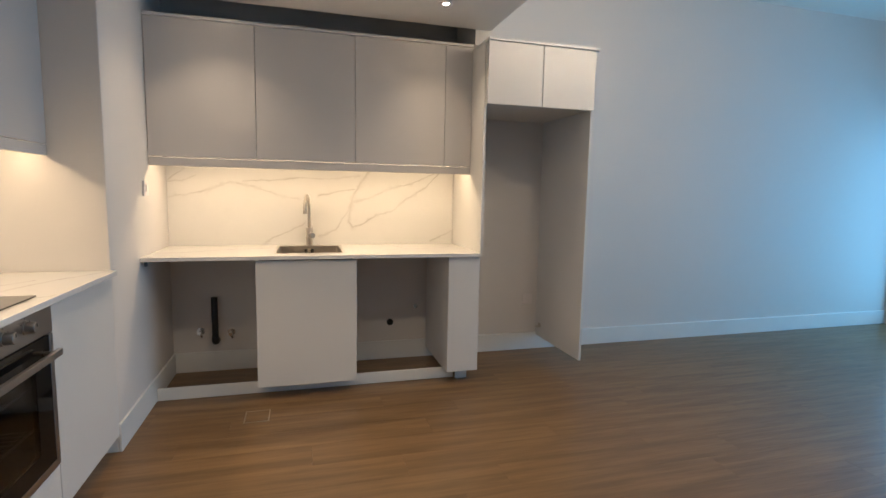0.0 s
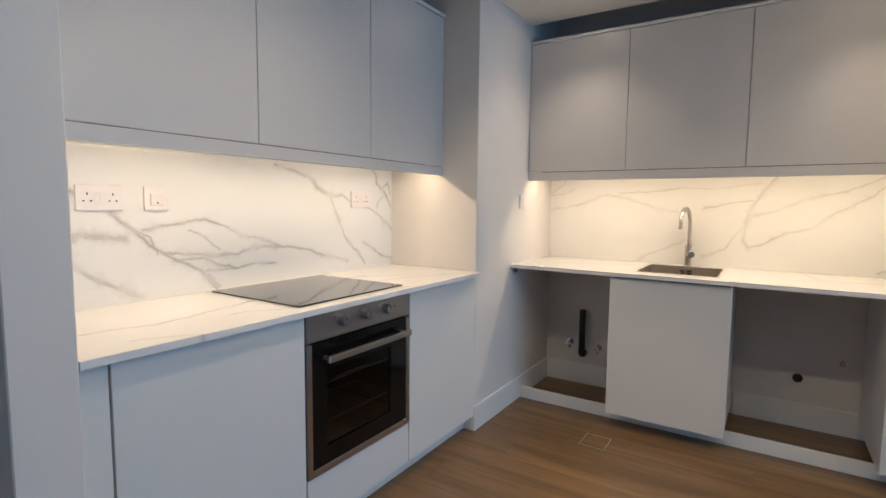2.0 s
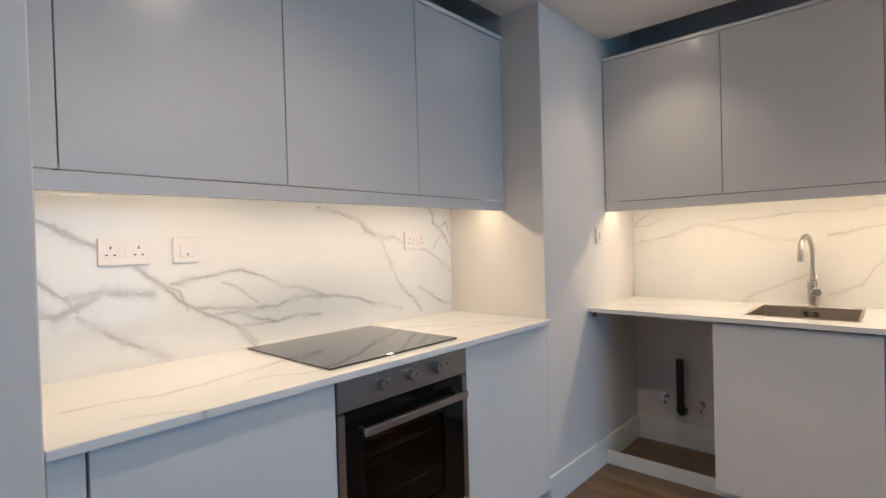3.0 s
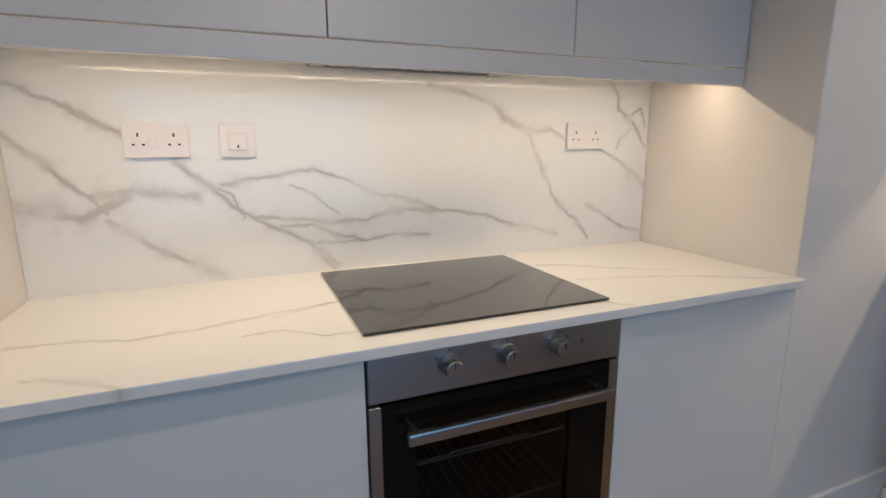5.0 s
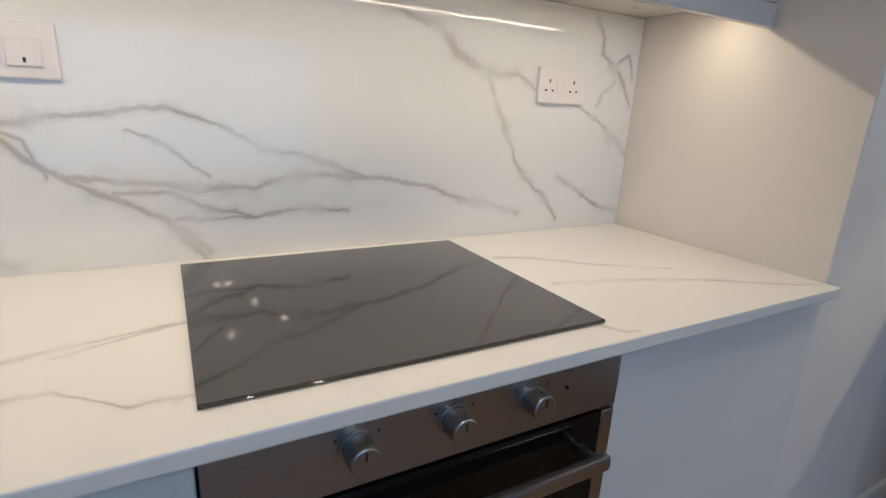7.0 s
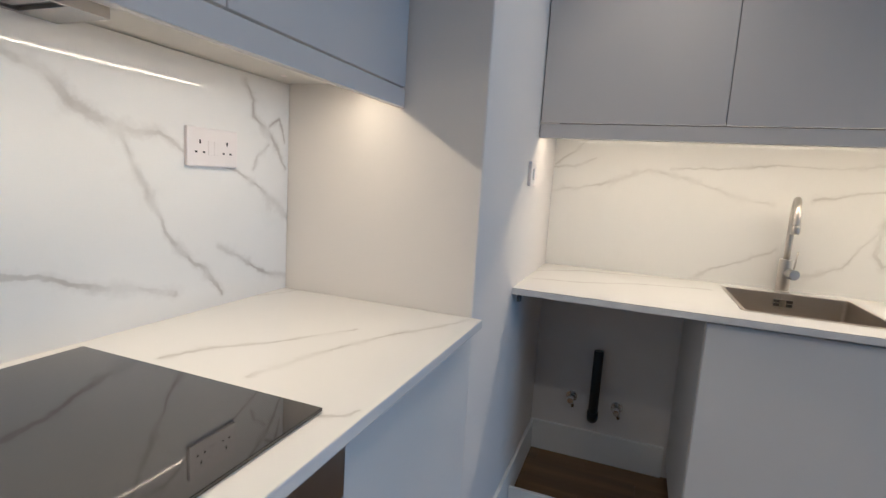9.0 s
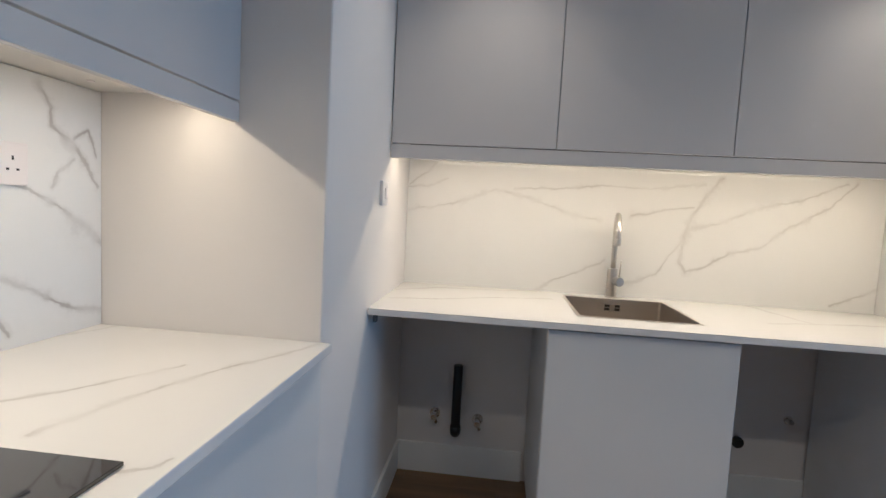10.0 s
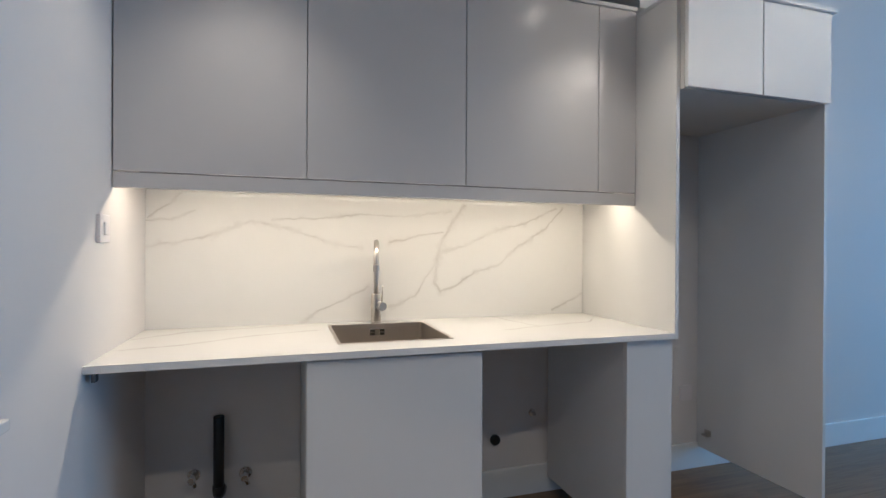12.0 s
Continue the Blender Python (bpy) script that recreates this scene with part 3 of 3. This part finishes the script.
    part("pilot_light", rod((f + 0.0015, 1.978, 0.832), (f + 0.004, 1.978, 0.832), 0.003, segments=12), DARK, t, "tiny indicator lamp")
    return t


build_oven()


# ---- base cabinets ----
def base_cabinet_x(y0, y1, z0, z1, label, body=True):
    t = thing("base_cabinet", (-1.1, (y0 + y1) / 2, z0), label, "cabinet", "hob base cabinets")
    if body:
        part("body", box(-1.40, -0.819, y0 + 0.001, y1 - 0.001, z0, z1, 0.0008), CARCASS, t)
    part("door", box(-0.816, -0.797, y0 + 0.0016, y1 - 0.0016, z0, z1 - 0.002), WHITE_LACQUER, t)
    return t


base_cabinet_x(0.803, 0.871, 0.085, 0.874, "narrow white filler panel beside the base cabinet")
base_cabinet_x(0.874, 1.486, 0.085, 0.874, "white satin handleless base cabinet next to the oven")
base_cabinet_x(2.091, 2.70, 0.085, 0.874, "white satin handleless base cabinet between oven and wall")
base_cabinet_x(1.488, 2.089, 0.085, 0.273, "white panel closing the space below the oven")
solid("toe_kick", box(-0.875, -0.857, 0.803, 2.70, 0.002, 0.084), SKIRTING, "recessed white plinth under the hob base cabinets", "plinth", base=(-0.87, 1.75, 0))

sink_unit = thing("sink_cabinet", (0.1, 3.45, 0.085), "white handleless cabinet under the sink between open appliance bays", "cabinet")
part("door", box(-0.197, 0.402, 3.167, 3.186, 0.084, 0.868), WHITE_LACQUER, sink_unit)
for x in (-0.199, 0.379):
    part("side_panel", box(x, x + 0.018, 3.187, 3.785, 0.079, 0.876, 0.001), CARCASS, sink_unit)
part("bottom", box(-0.18, 0.378, 3.187, 3.77, 0.087, 0.105, 0.001), CARCASS, sink_unit)
# near-black so the gap above the door reads as deep shade
part("gap_shade_rail", box(-0.18, 0.378, 3.187, 3.20, 0.80, 0.876, 0.001), DARK, sink_unit)
for x in (-0.17, 0.34):
    part("foot", rod((x + 0.02, 3.60, 0.0), (x + 0.02, 3.60, 0.088), 0.018), BLACK_PIPE, sink_unit)
solid("plinth", box(-0.784, 1.09, 3.300, 3.318, 0.001, 0.076, 0.002), SKIRTING, "low white plinth board across the open appliance bays", "plinth", base=(0.1, 3.2, 0))

filler = thing("filler_cabinet", (1.1, 3.45, 0.08), "narrow white filler unit beside the fridge recess", "cabinet")
part("front", box(1.007, 1.222, 3.168, 3.187, 0.088, 0.874), WHITE_LACQUER, filler)
part("side_panel", box(1.008, 1.026, 3.188, 3.785, 0.079, 0.876, 0.001), WHITE_LACQUER, filler)
part("foot", box(1.10, 1.18, 3.27, 3.288, 0.001, 0.082, 0.001), SKIRTING, filler)

tall = thing("fridge_housing", (1.59, 3.42, 0), "tall white housing round an empty fridge recess", "cabinet")
left = box(1.212, 1.230, 3.143, 3.801, 0.8765, TALL_TOP, 0.001)
box(1.212, 1.230, 3.189, 3.801, 0.082, 0.8764, 0.001, left)
part("tall_panel", left, WHITE_LACQUER, tall)
part("tall_panel", box(1.967, 1.985, 3.104, 3.801, 0.120, TALL_TOP, 0.001), WHITE_LACQUER, tall)
part("bridge_box", box(1.232, 1.965, 3.124, 3.79, 1.868, TALL_TOP, 0.001), CARCASS, tall)
for a, b_ in ((1.214, 1.593), (1.596, 1.980)):
    part("door", box(a + 0.001, b_ - 0.001, 3.085, 3.103, 1.865, TALL_TOP - 0.001), WHITE_LACQUER, tall)
part("cornice", box(1.212, 1.998, 3.071, 3.80, TALL_TOP + 0.001, TALL_TOP + 0.019), WHITE_LACQUER, tall)
brk = box(1.935, 1.966, 3.70, 3.74, 0.205, 0.212, 0.001)
box(1.960, 1.9665, 3.70, 3.74, 0.205, 0.235, 0.001, brk)
part("angle_bracket", brk, STEEL_TAP, tall, "small steel angle bracket")


# ---- sink and tap ----
def build_sink():
    x0, x1, y0, y1 = SINK
    t = thing("sink", ((x0 + x1) / 2, (y0 + y1) / 2, 0.72), "square brushed stainless sink bowl set in the worktop", "sink")
    bm = bmesh.new()
    loops = []

    def ring(inset, z, r, n=5):
        pts = []
        for cx, cy, a0 in ((x1, y1, 0), (x0, y1, 90), (x0, y0, 180), (x1, y0, 270)):
            sx, sy = (-1 if cx == x1 else 1), (-1 if cy == y1 else 1)
            ox, oy = cx + sx * (inset + r), cy + sy * (inset + r)
            for k in range(n):
                a = radians(a0 + 90 * k / (n - 1))
                pts.append(bm.verts.new((ox + r * math.cos(a), oy + r * math.sin(a), z)))
        return pts
    for inset, z, r in ((-0.006, 0.9012, 0.008), (-0.006, 0.9022, 0.008), (0.005, 0.9022, 0.012), (0.006, 0.899, 0.012), (0.008, 0.752, 0.014), (0.02, 0.735, 0.025), (0.06, 0.730, 0.03)):
        loops.append(ring(inset, z, r))
    for lo, hi in zip(loops, loops[1:]):
        n = len(lo)
        for k in range(n):
            bm.faces.new((lo[k], lo[(k + 1) % n], hi[(k + 1) % n], hi[k]))
    bm.faces.new(loops[-1])
    bmesh.ops.recalc_face_normals(bm, faces=bm.faces)
    part("bowl", bm, SINK_STEEL, t)
    cx = (x0 + x1) / 2
    part("drain", rod((cx, 3.46, 0.7302), (cx, 3.46, 0.733), 0.045, bevel=0.001), CHROME, t, "round chrome drain")
    over = part("overflow", box(cx - 0.034, cx + 0.034, y1 - 0.0115, y1 - 0.0085, 0.850, 0.880), CHROME, t, "chrome overflow plate")
    for s in (-1, 1):
        for dz in (-0.007, 0.007):
            part("slot", box(cx + s * 0.021 - 0.010, cx + s * 0.021 + 0.010, y1 - 0.0125, y1 - 0.0118, 0.865 + dz - 0.0055, 0.865 + dz + 0.0055, 0), DARK, over)
    return t


build_sink()


def build_tap():
    x, y = 0.124, 3.752
    t = thing("kitchen_tap", (x, y, 0.9), "brushed steel mixer tap with a hooked spout behind the sink", "tap")
    part("base_ring", rod((x, y, 0.9005), (x, y, 0.906), 0.027, bevel=0.001), STEEL_TAP, t, smooth=True)
    part("body", rod((x, y, 0.906), (x, y, 1.028), 0.0225, bevel=0.002), STEEL_TAP, t, smooth=True)
    pts = [(x, y, 1.02), (x, y, 1.08), (x, y, 1.15)]
    r, ux, uy = 0.085, -0.17, -0.985
    for k in range(15):
        a = math.pi * k / 14
        d = r - r * math.cos(a)
        pts.append((x + ux * d, y + uy * d, 1.172 + r * math.sin(a)))
    ex, ey = x + ux * 2 * r, y + uy * 2 * r
    pts.append((ex, ey, 1.160))
    spout = part("spout", tube(pts, 0.0115), STEEL_TAP, t, smooth=True)
    part("nozzle", rod((ex, ey, 1.163), (ex, ey, 1.135), 0.0135, bevel=0.001), STEEL_TAP, spout, smooth=True)
    lever = part("lever", rod((x + 0.010, y - 0.012, 0.975), (x + 0.022, y - 0.050, 0.975), 0.0195, bevel=0.002), STEEL, t, "round mixer lever", smooth=True)
    part("lever_pin", rod((x + 0.018, y - 0.040, 0.985), (x + 0.022, y - 0.045, 1.065), 0.0032, segments=12), STEEL_TAP, lever, smooth=True)
    return t


build_tap()


# ---- services in the open bays ----
pipe = thing("waste_pipe", (-0.52, 3.745, 0.22), "black plastic waste pipe standing against the wall", "pipe")
part("riser", rod((-0.52, 3.740, 0.25), (-0.52, 3.740, 0.545), 0.021, bevel=0.002), BLACK_PIPE, pipe, smooth=True)
part("elbow", tube([(-0.52, 3.740, 0.262), (-0.52, 3.742, 0.24), (-0.52, 3.753, 0.226), (-0.52, 3.770, 0.222), (-0.52, 3.802, 0.222)], 0.024), BLACK_PIPE, pipe, smooth=True)
for x, z in ((-0.622, 0.292), (-0.422, 0.278)):
    v = thing("stop_valve", (x, 3.785, z), "small chrome angle stop valve on the wall", "valve", "stop valves")
    part("wall_rose", rod((x, 3.801, z), (x, 3.795, z), 0.026, bevel=0.002), CHROME, v, smooth=True)
    part("stem", rod((x, 3.796, z), (x, 3.750, z), 0.010), CHROME, v, smooth=True)
    part("outlet", rod((x, 3.760, z), (x + 0.012, 3.757, z - 0.034), 0.008), CHROME, v, smooth=True)
    part("knob", rod((x, 3.751, z), (x, 3.735, z), 0.015, segments=8, bevel=0.002), CHROME, v)
hole = thing("drain_stub", (0.722, 3.795, 0.292), "black capped drain stub in the wall", "pipe")
part("sleeve", rod((0.722, 3.801, 0.292), (0.722, 3.780, 0.292), 0.025, bevel=0.003), BLACK_PIPE, hole, smooth=True)
part("cap", rod((0.722, 3.781, 0.292), (0.722, 3.776, 0.292), 0.019), DARK, hole, smooth=True)
tapstub = thing("water_stub", (0.925, 3.785, 0.408), "small metal water stub on the wall", "valve")
part("rose", rod((0.925, 3.801, 0.408), (0.925, 3.795, 0.408), 0.019, bevel=0.002), CHROME, tapstub, smooth=True)
part("nipple", rod((0.925, 3.796, 0.408), (0.925, 3.767, 0.408), 0.009), STEEL, tapstub, smooth=True)


# ---- sockets and switches ----
def outlet(y0, y1, gangs, z0=1.245, z1=1.331):
    x = -1.389
    name = "double_socket" if gangs == 2 else "fused_switch"
    t = thing(name, (x, (y0 + y1) / 2, z0), "white plastic double wall socket on the splashback" if gangs == 2 else "white plastic switched wall outlet on the splashback", "socket")
    part("plate", box(x + 0.0005, x + 0.011, y0, y1, z0, z1, 0.003, segments=2), PLASTIC, t)
    f = x + 0.0108
    if gangs == 2:
        w = (y1 - y0) / 4
        for c in (y0 + w * 0.92, y1 - w * 0.92):
            part("pin_slot", box(f, f + 0.001, c - 0.002, c + 0.002, z0 + 0.051, z0 + 0.060, 0), DARK, t)
            for s in (-1, 1):
                part("pin_slot", box(f, f + 0.001, c + s * 0.0110 - 0.003, c + s * 0.0110 + 0.003, z0 + 0.030, z0 + 0.0345, 0), DARK, t)
        m = (y0 + y1) / 2
        for s in (-1, 1):
            part("rocker", box(f - 0.001, f + 0.0015, m + s * 0.0088 - 0.0085, m + s * 0.0088 + 0.0085, z0 + 0.026, z0 + 0.060, 0.001), PLASTIC, t)
    else:
        m = (y0 + y1) / 2
        part("rocker", box(f - 0.001, f + 0.006, m - 0.024, m + 0.024, z0 + 0.018, z0 + 0.062, 0.002), PLASTIC, t)
        part("marker", box(f + 0.0061, f + 0.0067, m - 0.002, m + 0.002, z0 + 0.024, z0 + 0.032, 0), DARK, t)
    return t


outlet(1.042, 1.188, 2, 1.234, 1.320)
outlet(1.259, 1.347, 1, 1.233, 1.320)
outlet(2.341, 2.491, 2, 1.245, 1.333)
sw = thing("wall_switch", (PIER_X, 3.29, 1.245), "white plastic switch plate on the pier beside the sink", "switch")
part("plate", box(PIER_X + 0.0005, PIER_X + 0.012, 3.245, 3.331, 1.245, 1.331, 0.003, segments=2), PLASTIC, sw)
part("rocker", box(PIER_X + 0.0115, PIER_X + 0.017, 3.272, 3.304, 1.268, 1.308, 0.002), PLASTIC, sw)

plate = thing("blank_plate", (1.86, NORTH, 0.40), "white blank cover plate on the wall inside the fridge recess", "wall plate")
part("plate", box(1.84, 1.925, NORTH - 0.009, NORTH - 0.0005, 0.385, 0.471, 0.003, segments=2), PLASTIC, plate)
part("centre", box(1.862, 1.903, NORTH - 0.0105, NORTH - 0.0088, 0.407, 0.449, 0.001), PLASTIC, plate)

# ---- floor ----
fb = thing("floor_box", (-0.18, 2.95, 0), "flush floor box lid with a thin brass edge", "floor box")
part("edge", holed((-0.253, -0.117, 2.872, 3.024), (-0.247, -0.123, 2.878, 3.018), 0.0006, 0.0026), surface("brass", (0.62, 0.54, 0.42), 0.4, metal=0.8), fb, "thin brass edge")
part("lid", box(-0.2465, -0.1235, 2.8775, 3.0185, 0.0004, 0.0014, 0), OAK, fb)
solid("subfloor", box(WEST - 0.2, EAST + 0.2, SOUTH - 0.2, NORTH + 0.2, -0.12, -0.010, 0), DARK, "dark screed below the laminate", "floor", "structure")
floor = thing("floor", (0, 0, 0), "warm brown oak laminate plank floor", "floor", kind="structure")
PW, PL = 0.192, 1.285
plank_bm = box(-0.5, 0.5, -0.5, 0.5, -0.009, 0.0, 0)
plank_mesh = mesh_of("plank", plank_bm, OAK, (0, 0, 0))
row = 0
y = SOUTH - 0.05
while y < NORTH:
    x = WEST - (0.05, 0.48, 0.91, 0.27)[row % 4] - 0.15
    while x < EAST + 0.05:
        a, b_ = max(x, WEST - 0.1), min(x + PL, EAST + 0.1)
        if b_ - a > 0.05:
            ob = new("plank", plank_mesh)
            ob.parent = floor
            ob.location = ((a + b_) / 2, y + PW / 2, 0)
            ob.scale = (b_ - a - 0.0006, PW - 0.0006, 1)
        x += PL
    y += PW
    row += 1
